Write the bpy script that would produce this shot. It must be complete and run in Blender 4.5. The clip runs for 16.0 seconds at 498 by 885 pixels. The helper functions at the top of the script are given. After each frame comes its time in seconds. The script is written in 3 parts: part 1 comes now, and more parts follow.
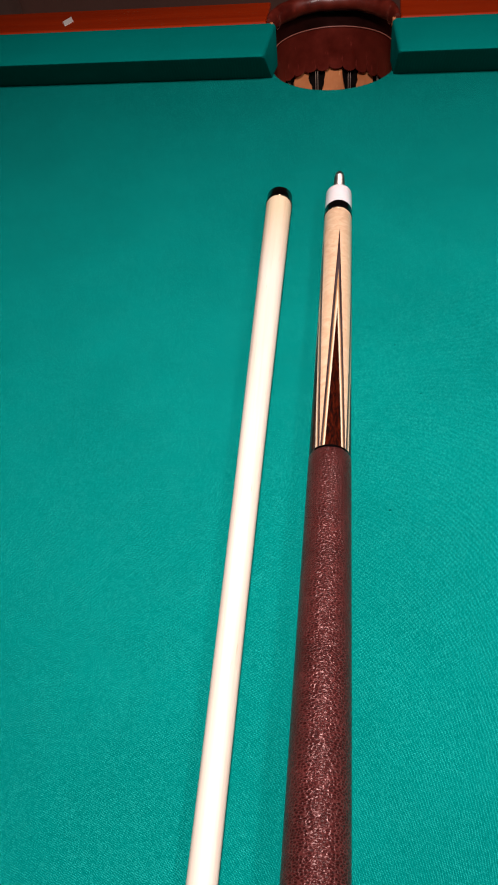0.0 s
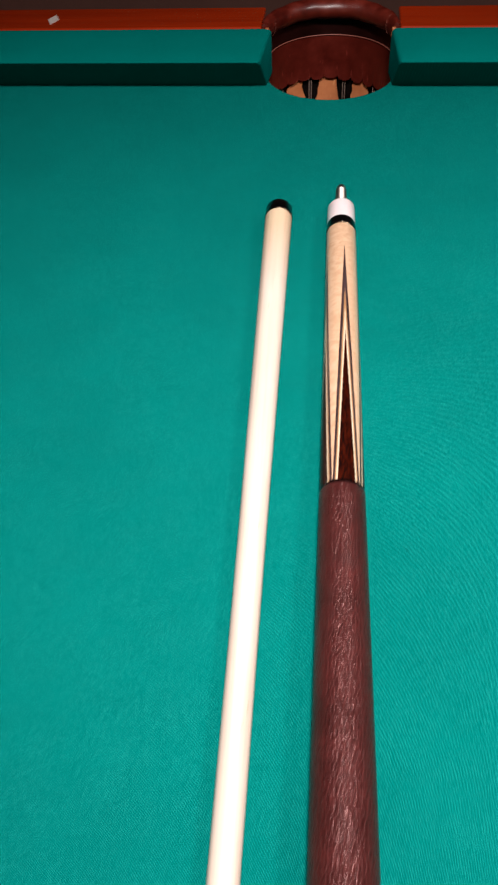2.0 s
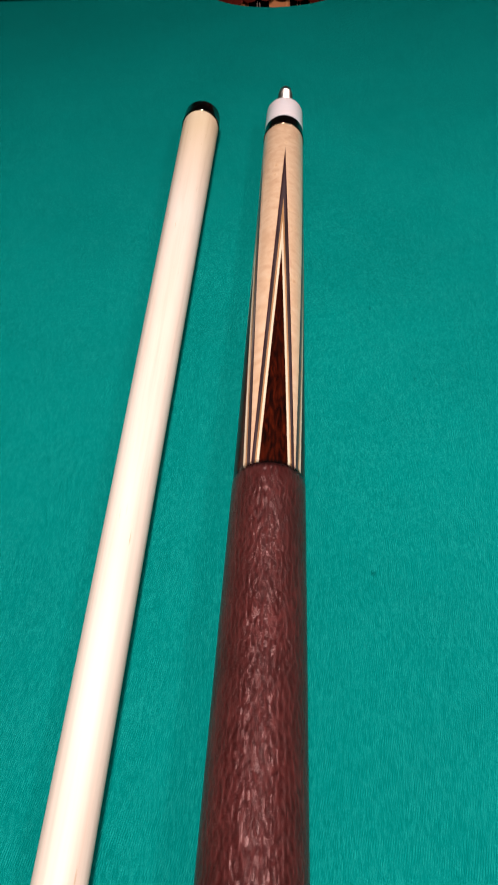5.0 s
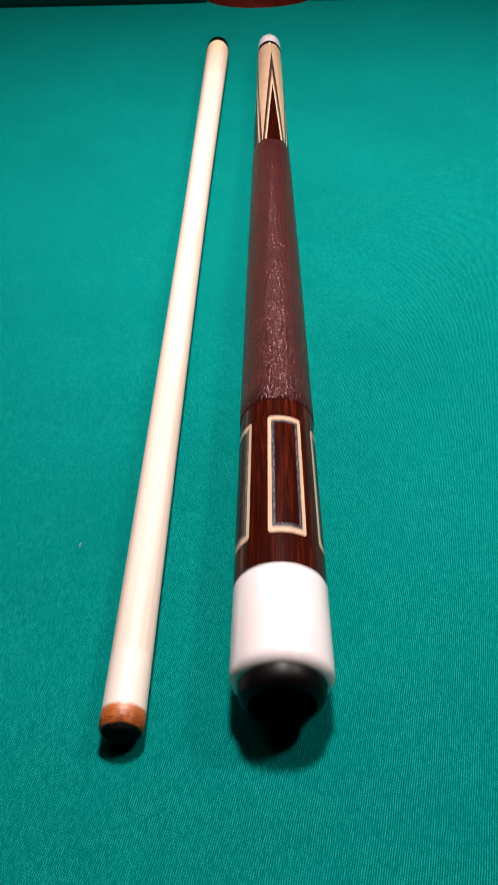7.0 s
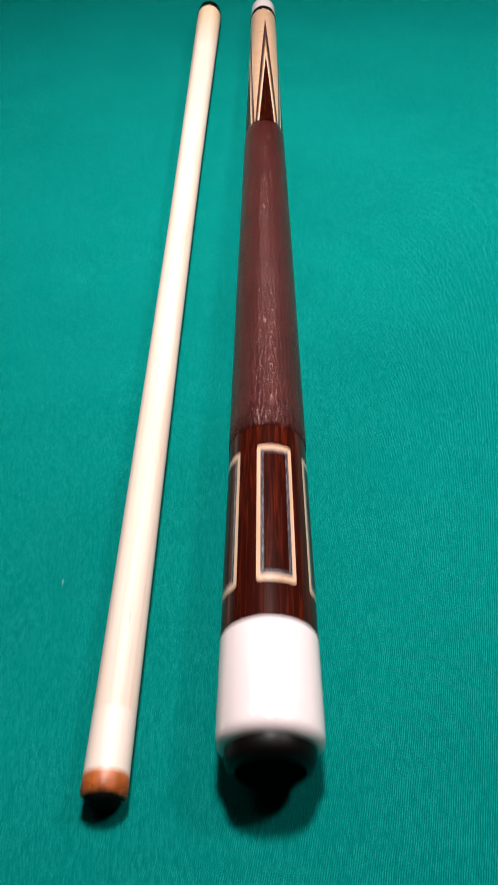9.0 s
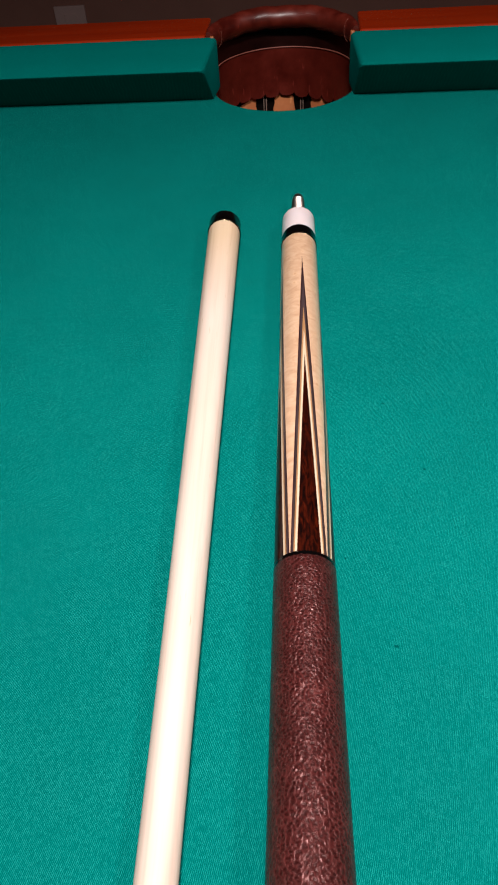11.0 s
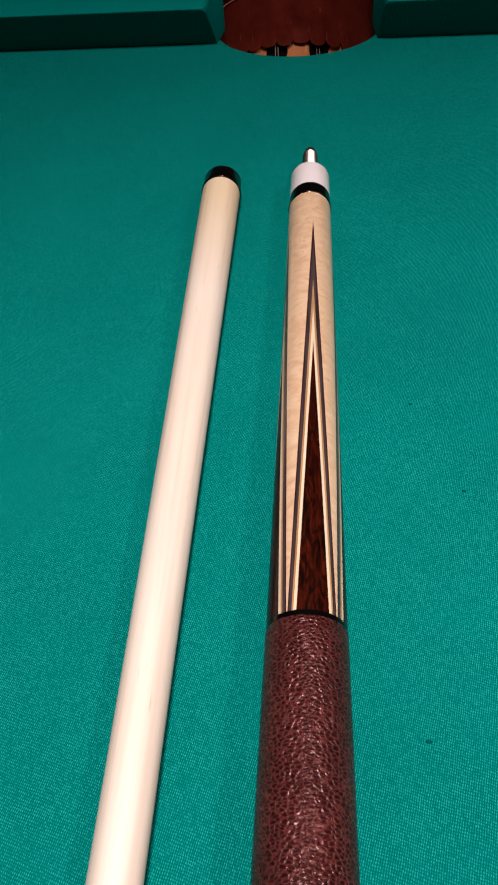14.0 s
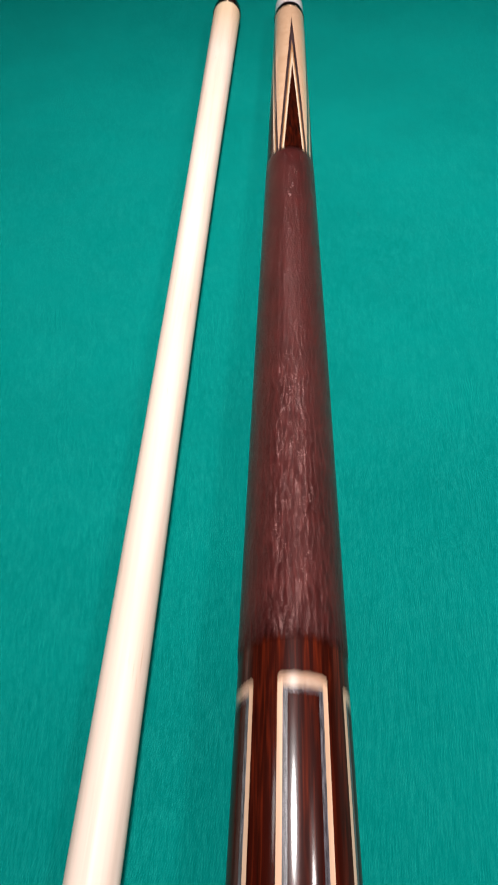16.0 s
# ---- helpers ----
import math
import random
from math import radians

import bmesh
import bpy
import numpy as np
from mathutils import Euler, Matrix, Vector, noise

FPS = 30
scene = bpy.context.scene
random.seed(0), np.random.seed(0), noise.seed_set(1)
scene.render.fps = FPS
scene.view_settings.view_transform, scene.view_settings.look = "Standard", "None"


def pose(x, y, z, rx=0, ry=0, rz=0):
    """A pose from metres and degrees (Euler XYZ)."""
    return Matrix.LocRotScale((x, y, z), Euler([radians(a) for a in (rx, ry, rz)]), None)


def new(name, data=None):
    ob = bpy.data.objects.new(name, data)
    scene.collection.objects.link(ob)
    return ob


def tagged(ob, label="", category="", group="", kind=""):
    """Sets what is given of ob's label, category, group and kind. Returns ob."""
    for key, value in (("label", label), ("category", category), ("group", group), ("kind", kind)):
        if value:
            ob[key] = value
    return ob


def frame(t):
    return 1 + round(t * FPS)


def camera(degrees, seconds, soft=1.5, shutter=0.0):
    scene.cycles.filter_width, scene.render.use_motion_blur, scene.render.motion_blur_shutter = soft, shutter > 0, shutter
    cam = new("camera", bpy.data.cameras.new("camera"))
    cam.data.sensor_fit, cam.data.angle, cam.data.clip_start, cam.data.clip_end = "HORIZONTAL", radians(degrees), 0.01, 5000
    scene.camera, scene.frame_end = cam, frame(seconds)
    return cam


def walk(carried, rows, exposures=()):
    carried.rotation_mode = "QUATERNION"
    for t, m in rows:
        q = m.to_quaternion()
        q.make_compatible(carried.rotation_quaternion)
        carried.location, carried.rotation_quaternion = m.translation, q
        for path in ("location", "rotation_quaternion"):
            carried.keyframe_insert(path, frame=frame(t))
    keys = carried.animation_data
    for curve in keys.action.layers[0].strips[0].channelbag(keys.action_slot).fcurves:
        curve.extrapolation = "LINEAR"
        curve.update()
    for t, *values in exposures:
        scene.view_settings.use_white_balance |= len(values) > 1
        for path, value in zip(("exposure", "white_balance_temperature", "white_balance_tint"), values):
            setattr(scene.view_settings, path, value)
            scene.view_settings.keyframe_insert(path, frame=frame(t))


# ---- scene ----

# camera and its path
cam = camera(36.13, 16.0, soft=2.0, shutter=0.4)
ROWS = [
    (0.0, 0.0091, 0.1187, 0.3674, 40.83, 4.84, 5.43),
    (0.5, 0.0004, 0.1105, 0.3841, 40.07, 4.65, 5.50),
    (1.0, -0.0117, 0.0969, 0.3952, 39.99, 4.14, 5.67),
    (1.5, -0.0253, 0.0774, 0.3879, 40.01, 3.57, 5.60),
    (2.0, -0.0166, 0.1493, 0.3528, 41.28, 2.55, 4.44),
    (2.5, 0.0064, 0.2455, 0.3056, 41.85, 2.55, 3.60),
    (3.0, 0.0134, 0.3045, 0.2551, 42.10, 2.62, 3.47),
    (3.5, 0.0121, 0.3251, 0.2222, 42.17, 2.38, 3.47),
    (4.0, 0.0113, 0.3253, 0.2095, 42.22, 2.71, 3.32),
    (4.2, 0.0102, 0.3214, 0.2125, 42.08, 2.61, 3.38),
    (6.3, 0.0140, -0.0139, 0.2264, 47.25, 3.07, 1.82),
    (6.5, 0.0099, -0.0558, 0.2305, 48.47, 2.56, 1.57),
    (7.0, -0.0023, -0.1185, 0.2131, 48.73, 1.61, 0.82),
    (7.5, -0.0043, -0.1398, 0.2018, 47.88, 1.45, 0.78),
    (8.0, -0.0051, -0.1409, 0.1952, 46.45, 1.34, 0.82),
    (8.5, -0.0003, -0.1334, 0.1994, 45.51, 1.69, 0.63),
    (9.0, 0.0025, -0.0902, 0.2237, 45.47, 2.06, 0.58),
    (9.5, 0.0056, -0.0091, 0.2538, 45.29, 2.62, 0.47),
    (10.0, 0.0018, 0.0948, 0.2826, 45.49, 2.98, 0.74),
    (10.2, 0.0010, 0.1304, 0.2882, 45.70, 3.13, 1.04),
    (12.3, -0.0030, 0.2774, 0.2342, 44.02, 3.17, 2.98),
    (12.5, -0.0017, 0.2809, 0.2343, 43.93, 3.07, 3.00),
    (13.0, -0.0018, 0.2910, 0.2345, 43.67, 3.18, 3.08),
    (13.5, 0.0010, 0.2977, 0.2306, 43.74, 3.33, 3.22),
    (14.0, 0.0022, 0.2905, 0.2234, 43.69, 3.53, 3.35),
    (14.5, 0.0063, 0.2733, 0.2218, 43.92, 3.43, 3.24),
    (15.0, 0.0029, 0.2228, 0.2279, 44.14, 3.36, 3.21),
    (15.5, 0.0020, 0.1292, 0.2244, 44.33, 3.18, 2.86),
    (16.0, 0.0015, 0.0148, 0.2026, 44.77, 2.94, 2.02),
]
EXPOSURES = [(0.0, 0.02), (3.0, -0.02), (3.5, -0.15), (4.0, -0.36), (4.2, -0.36), (6.3, 0.06), (6.5, 0.06), (7.0, 0.09), (8.5, 0.09), (9.5, 0.03), (10.2, -0.04), (12.3, -0.40), (14.5, -0.42), (15.5, -0.30), (16.0, -0.02)]
walk(cam, [(t, pose(*row)) for t, *row in ROWS], EXPOSURES)

# light: a row of three shaded lamps that hangs over the table, and a dim room
world = bpy.data.worlds.new("room_air")
world.use_nodes = True
world.node_tree.nodes["Background"].inputs[0].default_value = (0.30, 0.24, 0.20, 1)
world.node_tree.nodes["Background"].inputs[1].default_value = 0.004
scene.world = world


def table_lamp(x, y, watts):
    """A bulb in a wide opaque shade, hung over the cloth: both shine downwards alone."""
    for name, across, share, z in (("lamp_shade", 0.24, 0.08, 0.78), ("lamp_bulb", 0.10, 0.92, 0.775)):
        data = bpy.data.lights.new(name, "AREA")
        data.shape, data.size, data.energy, data.color = "DISK", across, watts * share, LAMP_COLOUR
        data.spread = radians(158)   # the shade cuts the light off towards the sides
        new(name, data).matrix_world = pose(x, y, z)


LAMP_COLOUR = (1.0, 0.94, 0.92)
table_lamp(-0.52, 0.41, 0.5)
table_lamp(0.015, 0.345, 10.5)
table_lamp(0.51, 0.30, 4.5)


# ---- materials ----
class Nodes:
    """A small builder for node materials."""

    def __init__(self, name, rough=0.5, metal=0.0, coat=0.0, coat_rough=0.05, specular=0.5):
        self.material = bpy.data.materials.new(name)
        self.material.use_nodes = True
        self.tree = self.material.node_tree
        self.shader = self.tree.nodes["Principled BSDF"]
        for key, value in (("Roughness", rough), ("Metallic", metal), ("Coat Weight", coat),
                           ("Coat Roughness", coat_rough), ("Specular IOR Level", specular)):
            self.shader.inputs[key].default_value = value
        self.coords = self.tree.nodes.new("ShaderNodeTexCoord")

    def put(self, value, socket):
        if isinstance(value, bpy.types.NodeSocket):
            self.tree.links.new(value, socket)
        elif isinstance(value, (tuple, list)) and len(value) == 3 and socket.type == "RGBA":
            socket.default_value = (*value, 1)
        else:
            socket.default_value = value

    def place(self, scale=(1, 1, 1), turn=0.0, kind="Object"):
        node = self.tree.nodes.new("ShaderNodeMapping")
        self.put(self.coords.outputs[kind], node.inputs["Vector"])
        node.inputs["Scale"].default_value = scale
        node.inputs["Rotation"].default_value = (0, 0, radians(turn))
        return node.outputs[0]

    def noise(self, at, scale, detail=3.0, rough=0.5, distortion=0.0, colour=False):
        node = self.tree.nodes.new("ShaderNodeTexNoise")
        for key, value in (("Vector", at), ("Scale", scale), ("Detail", detail), ("Roughness", rough), ("Distortion", distortion)):
            self.put(value, node.inputs[key])
        return node.outputs["Color" if colour else "Fac"]

    def cells(self, at, scale, feature="F1", random=1.0, smooth=0.4):
        node = self.tree.nodes.new("ShaderNodeTexVoronoi")
        node.feature = feature
        if feature == "SMOOTH_F1":
            node.inputs["Smoothness"].default_value = smooth
        for key, value in (("Vector", at), ("Scale", scale), ("Randomness", random)):
            self.put(value, node.inputs[key])
        return node.outputs["Distance"]

    def sum(self, kind, a, b=0.0, c=0.0):
        node = self.tree.nodes.new("ShaderNodeMath")
        node.operation = kind
        for value, socket in zip((a, b, c), node.inputs):
            self.put(value, socket)
        return node.outputs[0]

    def axes(self, at):
        node = self.tree.nodes.new("ShaderNodeSeparateXYZ")
        self.put(at, node.inputs[0])
        return node.outputs

    def join(self, x, y, z):
        node = self.tree.nodes.new("ShaderNodeCombineXYZ")
        for value, socket in zip((x, y, z), node.inputs):
            self.put(value, socket)
        return node.outputs[0]

    def ramp(self, fac, *stops):
        node = self.tree.nodes.new("ShaderNodeValToRGB")
        while len(node.color_ramp.elements) < len(stops):
            node.color_ramp.elements.new(0.5)
        for element, (at, colour) in zip(node.color_ramp.elements, stops):
            element.position, element.color = at, (*colour, 1)
        self.put(fac, node.inputs[0])
        return node.outputs[0]

    def mix(self, fac, a, b, kind="MIX"):
        node = self.tree.nodes.new("ShaderNodeMix")
        node.data_type, node.blend_type = "RGBA", kind
        self.put(fac, node.inputs["Factor"])
        self.put(a, node.inputs[6])
        self.put(b, node.inputs[7])
        return node.outputs[2]

    def bump(self, height, strength, distance):
        node = self.tree.nodes.new("ShaderNodeBump")
        self.put(height, node.inputs["Height"])
        node.inputs["Strength"].default_value, node.inputs["Distance"].default_value = strength, distance
        self.put(node.outputs[0], self.shader.inputs["Normal"])

    def colour(self, value):
        self.put(value, self.shader.inputs["Base Color"])
        return self

    def rough(self, value):
        self.put(value, self.shader.inputs["Roughness"])
        return self


def grey(v):
    return (v, v, v)


def make_cloth(name, relief):
    """Worsted wool: relief is how far the stitches stand out, less where the cloth is pulled tight."""
    n = Nodes(name, rough=0.9, specular=0.0)
    at = n.place(turn=15.0)
    x, y, z = n.axes(at)
    x, y = n.sum("MULTIPLY_ADD", z, 0.6, x), n.sum("MULTIPLY_ADD", z, 0.8, y)   # carries the weave round upright faces
    wander = n.noise(at, 90.0, 3.0)
    jitter = n.noise(n.place((1, 1, 1)), 600.0, 2.0)
    shift = n.sum("MULTIPLY_ADD", jitter, 0.00038, n.sum("MULTIPLY", wander, 0.0014))
    # plump stitches side by side, in columns that lean a little over the rows
    down = n.sum("DIVIDE", n.sum("ADD", y, shift), 0.00082)
    along = n.sum("MULTIPLY_ADD", down, 0.06, n.sum("DIVIDE", n.sum("MULTIPLY_ADD", shift, 0.7, x), 0.00063))

    def wave(value, power):
        swing = n.sum("MULTIPLY_ADD", n.sum("COSINE", n.sum("MULTIPLY", n.sum("SUBTRACT", value, 0.5), 2 * math.pi)), 0.5, 0.5)
        return n.sum("POWER", n.sum("MAXIMUM", swing, 0.0), power)

    odd = n.tree.nodes.new("ShaderNodeTexWhiteNoise")
    n.put(n.join(n.sum("FLOOR", along), n.sum("FLOOR", down), 0.0), odd.inputs["Vector"])
    stitch = n.sum("MULTIPLY", wave(along, 1.0), n.sum("MULTIPLY_ADD", wave(down, 0.9), 0.75, 0.28))
    weave = n.sum("MULTIPLY", stitch, n.sum("MULTIPLY_ADD", odd.outputs["Value"], 0.7, 0.65))
    hair = n.noise(n.place((2600, 700, 1), 15.0), 1.0, 2.0)
    felt = n.ramp(n.noise(n.place(), 48.0, 3.0), (0.35, grey(0.8)), (0.65, grey(1.15)))
    fuzz = n.sum("MULTIPLY_ADD", n.sum("MULTIPLY", n.sum("SUBTRACT", weave, 0.35), relief), felt, n.sum("MULTIPLY_ADD", n.sum("SUBTRACT", hair, 0.5), 0.16, 0.4))
    # the threads' glints are put into the pale end of this ramp
    tone = n.ramp(fuzz, (0.05, (0.0, 0.078, 0.068)), (0.40, (0.0002, 0.117, 0.102)), (0.72, (0.002, 0.180, 0.157)), (1.0, (0.012, 0.255, 0.222)))
    broad = n.noise(n.place(), 9.0, 4.0, 0.6)
    worn = n.ramp(broad, (0.3, grey(0.92)), (0.7, grey(1.06)))
    n.colour(n.mix(1.0, tone, worn, "MULTIPLY"))
    n.bump(fuzz, 0.24 * relief, 0.0002)
    return n.material


def make_shaft_maple():
    n = Nodes("shaft_maple", rough=0.5, specular=0.3)
    long = n.noise(n.place((260, 6, 260)), 1.0, 4.0, 0.6, 0.3)
    patch = n.noise(n.place((60, 14, 60)), 1.0, 3.0)
    base = n.ramp(long, (0.25, (0.524, 0.402, 0.334)), (0.5, (0.610, 0.494, 0.420)), (0.8, (0.641, 0.536, 0.465)))
    # the stretch behind the joint is yellower than the rest of the shaft
    joint_tint = n.ramp(n.sum("MULTIPLY_ADD", patch, 0.06, n.axes(n.place())[1]), (0.630, grey(1.0)), (0.715, (0.93, 0.84, 0.66)))
    base = n.mix(1.0, base, joint_tint, "MULTIPLY")
    warm = n.ramp(patch, (0.36, (0.99, 0.94, 0.91)), (0.64, grey(1.0)))
    fleck = n.ramp(n.noise(n.place((900, 60, 900)), 1.0, 2.0), (0.20, (0.78, 0.69, 0.58)), (0.31, grey(1.0)))
    n.colour(n.mix(1.0, n.mix(1.0, base, warm, "MULTIPLY"), fleck, "MULTIPLY"))
    n.bump(long, 0.08, 0.0002)
    return n.material


def make_figured_maple():
    n = Nodes("figured_maple", rough=0.3, coat=0.6, coat_rough=0.04)
    at = n.place()
    ripple = n.noise(n.place((120, 200, 120)), 1.0, 3.0, 0.55, 1.5)
    eye = n.cells(n.place((1, 0.75, 1)), 170.0)
    base = n.ramp(ripple, (0.25, (0.450, 0.258, 0.152)), (0.5, (0.535, 0.334, 0.210)), (0.75, (0.590, 0.398, 0.272)))
    dot = n.ramp(eye, (0.08, (0.90, 0.83, 0.74)), (0.16, (1.09, 1.09, 1.07)), (0.28, grey(1.0)))
    n.colour(n.mix(1.0, base, dot, "MULTIPLY"))
    return n.material


def make_dark_wood(name, stretch, swirl, depth, fine, darkest=(0.004, 0.001, 0.0008)):
    n = Nodes(name, rough=0.35, coat=0.30, coat_rough=0.10, specular=0.03)
    grain = n.noise(n.place((fine, stretch, fine)), 1.0, 4.0, 0.6, swirl)
    pore = n.noise(n.place((1100, 45, 1100)), 1.0, 2.0)
    base = n.ramp(grain, (0.34, darkest), (0.47, (0.024 * depth, 0.0032 * depth, 0.0016 * depth)), (0.62, (0.068 * depth, 0.0075 * depth, 0.0025 * depth)), (0.8, (0.15 * depth, 0.019 * depth, 0.0045 * depth)))
    n.colour(n.mix(1.0, base, n.ramp(pore, (0.3, grey(0.6)), (0.5, grey(1.0))), "MULTIPLY"))
    return n.material


def make_veneer(name, colour, deep):
    n = Nodes(name, rough=0.3, coat=0.5, coat_rough=0.04)
    n.colour(n.ramp(n.noise(n.place((700, 25, 700)), 1.0, 3.0), (0.3, deep), (0.6, colour)))
    return n.material


def make_fleck_veneer():
    """Dyed veneer, nearly black, with short pale blue-grey flecks along the grain."""
    n = Nodes("blue_grey_veneer", rough=0.3, coat=0.5, coat_rough=0.04)
    fleck = n.noise(n.place((2600, 420, 2600)), 1.0, 3.0, 0.7)
    run = n.noise(n.place((500, 30, 500)), 1.0, 2.0)
    tone = n.ramp(fleck, (0.40, (0.007, 0.005, 0.008)), (0.52, (0.055, 0.047, 0.058)), (0.68, (0.27, 0.25, 0.28)))
    n.colour(n.mix(1.0, tone, n.ramp(run, (0.3, grey(0.6)), (0.7, grey(1.1))), "MULTIPLY"))
    return n.material


def make_wrap_leather():
    n = Nodes("grained_leather", rough=0.30, specular=0.34)
    n.put((1.0, 0.58, 0.55), n.shader.inputs["Specular Tint"])
    # round the wrap, so that the grain is not stretched at its sides
    x, y, z = n.axes(n.place())
    turn = n.sum("MULTIPLY", n.sum("ARCTAN2", x, z), 0.0135)
    at = n.join(n.sum("MULTIPLY", turn, 0.60), y, 0.0)
    warp = n.noise(at, 380.0, 3.0, colour=True)
    bent = n.mix(0.0011, at, warp, "ADD")
    swell = n.cells(bent, 960.0, "SMOOTH_F1", 0.95, 0.3)
    edge = n.cells(bent, 960.0, "DISTANCE_TO_EDGE", 0.95)
    fine = n.noise(at, 4200.0, 3.0)
    worn = n.noise(at, 900.0, 2.0)
    # pits are dark, the soft ridges between them paler
    ridge = n.sum("MULTIPLY_ADD", n.ramp(edge, (0.0, grey(1.0)), (0.09, grey(0.66)), (0.27, grey(0.0))), 0.68,
                  n.sum("MULTIPLY", n.ramp(swell, (0.10, grey(0.0)), (0.36, grey(0.55)), (0.60, grey(1.0))), 0.32))
    ridge_tone = n.sum("MULTIPLY_ADD", worn, 0.3, n.sum("SUBTRACT", ridge, 0.15))
    tone = n.ramp(ridge_tone, (0.05, (0.0115, 0.0013, 0.0012)), (0.36, (0.0210, 0.0027, 0.0025)), (0.66, (0.041, 0.0068, 0.0063)), (1.0, (0.076, 0.0165, 0.0150)))
    broad = n.ramp(n.noise(at, 70.0, 3.0), (0.3, grey(0.75)), (0.7, grey(1.2)))
    n.colour(n.mix(1.0, tone, broad, "MULTIPLY"))
    height = n.sum("MULTIPLY_ADD", fine, 0.10, n.sum("MULTIPLY_ADD", worn, 0.30, ridge))
    n.bump(height, 1.0, 0.00022)
    return n.material


def make_plain(name, colour, rough, coat=0.0, metal=0.0, vary=0.08, scale=60.0, bump=0.0, distance=0.0003, specular=0.5, depth=0.0):
    n = Nodes(name, rough=rough, coat=coat, metal=metal, specular=specular)
    if depth:
        n.shader.inputs["Subsurface Weight"].default_value = 0.5
        n.shader.inputs["Subsurface Radius"].default_value = (1.0, 0.8, 0.75)
        n.shader.inputs["Subsurface Scale"].default_value = depth
    tone = n.noise(n.place(), scale, 4.0, 0.6)
    low, high = [tuple(c * k for c in colour) for k in (1 - vary, 1 + vary)]
    n.colour(n.ramp(tone, (0.3, low), (0.7, high)))
    if bump:
        n.bump(n.noise(n.place(), scale * 8, 3.0), bump, distance)
    return n.material


def make_pocket_leather(name, dark, light, gloss=0.3):
    n = Nodes(name, rough=0.4, specular=gloss)
    at = n.place()
    broad = n.noise(at, 38.0, 4.0, 0.65)
    fine = n.noise(at, 900.0, 3.0)
    scuff = n.ramp(n.noise(n.place((300, 300, 60)), 1.0, 3.0), (0.66, grey(0.0)), (0.74, grey(0.5)))
    n.colour(n.mix(scuff, n.ramp(broad, (0.3, dark), (0.7, light)), tuple(min(1, 2.2 * c + 0.01) for c in light)))
    n.rough(n.ramp(broad, (0.3, grey(0.30)), (0.7, grey(0.46))))
    n.bump(fine, 0.25, 0.0003)
    return n.material


def make_rail_wood():
    n = Nodes("polished_mahogany", rough=0.22, coat=0.6, coat_rough=0.08)
    grain = n.noise(n.place((9, 260, 260), 1.4), 1.0, 4.0, 0.6, 0.6)
    broad = n.noise(n.place((3, 30, 30)), 1.0, 3.0)
    base = n.ramp(grain, (0.25, (0.225, 0.0135, 0.0020)), (0.55, (0.265, 0.0185, 0.0025)), (0.85, (0.310, 0.0255, 0.0034)))
    n.colour(n.mix(1.0, base, n.ramp(broad, (0.3, grey(0.8)), (0.7, grey(1.15))), "MULTIPLY"))
    return n.material


CLOTH = make_cloth("worsted_cloth", 1.0)
TIGHT_CLOTH = make_cloth("tight_worsted_cloth", 0.3)
SHAFT_MAPLE = make_shaft_maple()
FIGURED_MAPLE = make_figured_maple()
COCOBOLO = make_dark_wood("cocobolo", 85, 1.9, 0.54, 430)
SLEEVE_WOOD = make_dark_wood("straight_cocobolo", 30, 0.9, 0.76, 640, (0.026, 0.0022, 0.0009))
WHITE_VENEER = make_veneer("white_veneer", (0.576, 0.4464, 0.324), (0.5184, 0.3816, 0.2592))
TAN_VENEER = make_veneer("tan_veneer", (0.35, 0.180, 0.080), (0.26, 0.120, 0.048))
SLATE_VENEER = make_veneer("slate_blue_veneer", (0.050, 0.030, 0.032), (0.018, 0.010, 0.010))
WINDOW_VENEER = make_fleck_veneer()
PLUM_VENEER = make_veneer("plum_veneer", (0.0324, 0.0072, 0.01008), (0.01584, 0.0036, 0.00576))
FRAME_MAPLE = make_veneer("inlay_maple", (0.5472, 0.3564, 0.2448), (0.4464, 0.27, 0.1692))
WRAP_LEATHER = make_wrap_leather()
WHITE_RESIN = make_plain("white_resin", (0.69, 0.585, 0.588), 0.25, coat=0.4, vary=0.015, depth=0.0025)
BLACK_RESIN = make_plain("black_resin", (0.00144, 0.00108, 0.00108), 0.2, vary=0.2, specular=0.22)
BLACK_RUBBER = make_plain("black_rubber", (0.0018, 0.0011, 0.0010), 0.42, vary=0.25, bump=0.15, specular=0.16)
MATT_RUBBER = make_plain("matt_rubber", (0.00216, 0.00144, 0.00144), 0.9, vary=0.3, scale=200.0, bump=0.2, specular=0.01)
SILVER = make_plain("silver_ring", (0.20, 0.135, 0.095), 0.12, metal=1.0, vary=0.05)
STEEL = make_plain("pin_steel", (0.46, 0.38, 0.34), 0.3, metal=1.0, vary=0.08)
TIP_LEATHER = make_plain("tip_leather", (0.38, 0.095, 0.018), 0.4, vary=0.25, scale=300.0, bump=0.3)
# the tip's unlit front: its shade is put into this near-black colour
TIP_FACE = make_plain("shaded_tip_face", (0.00576, 0.00432, 0.00432), 0.85, vary=0.4, scale=700.0, bump=0.6, specular=0.1)
FERRULE = make_plain("ivory_ferrule", (0.616, 0.505, 0.439), 0.48, coat=0.05, vary=0.02)
POCKET_LEATHER = make_pocket_leather("pocket_leather", (0.056, 0.0056, 0.0034), (0.112, 0.0125, 0.0074), 0.15)
LIP_LEATHER = make_pocket_leather("lip_leather", (0.050, 0.0040, 0.0022), (0.150, 0.0150, 0.0070), 0.7)
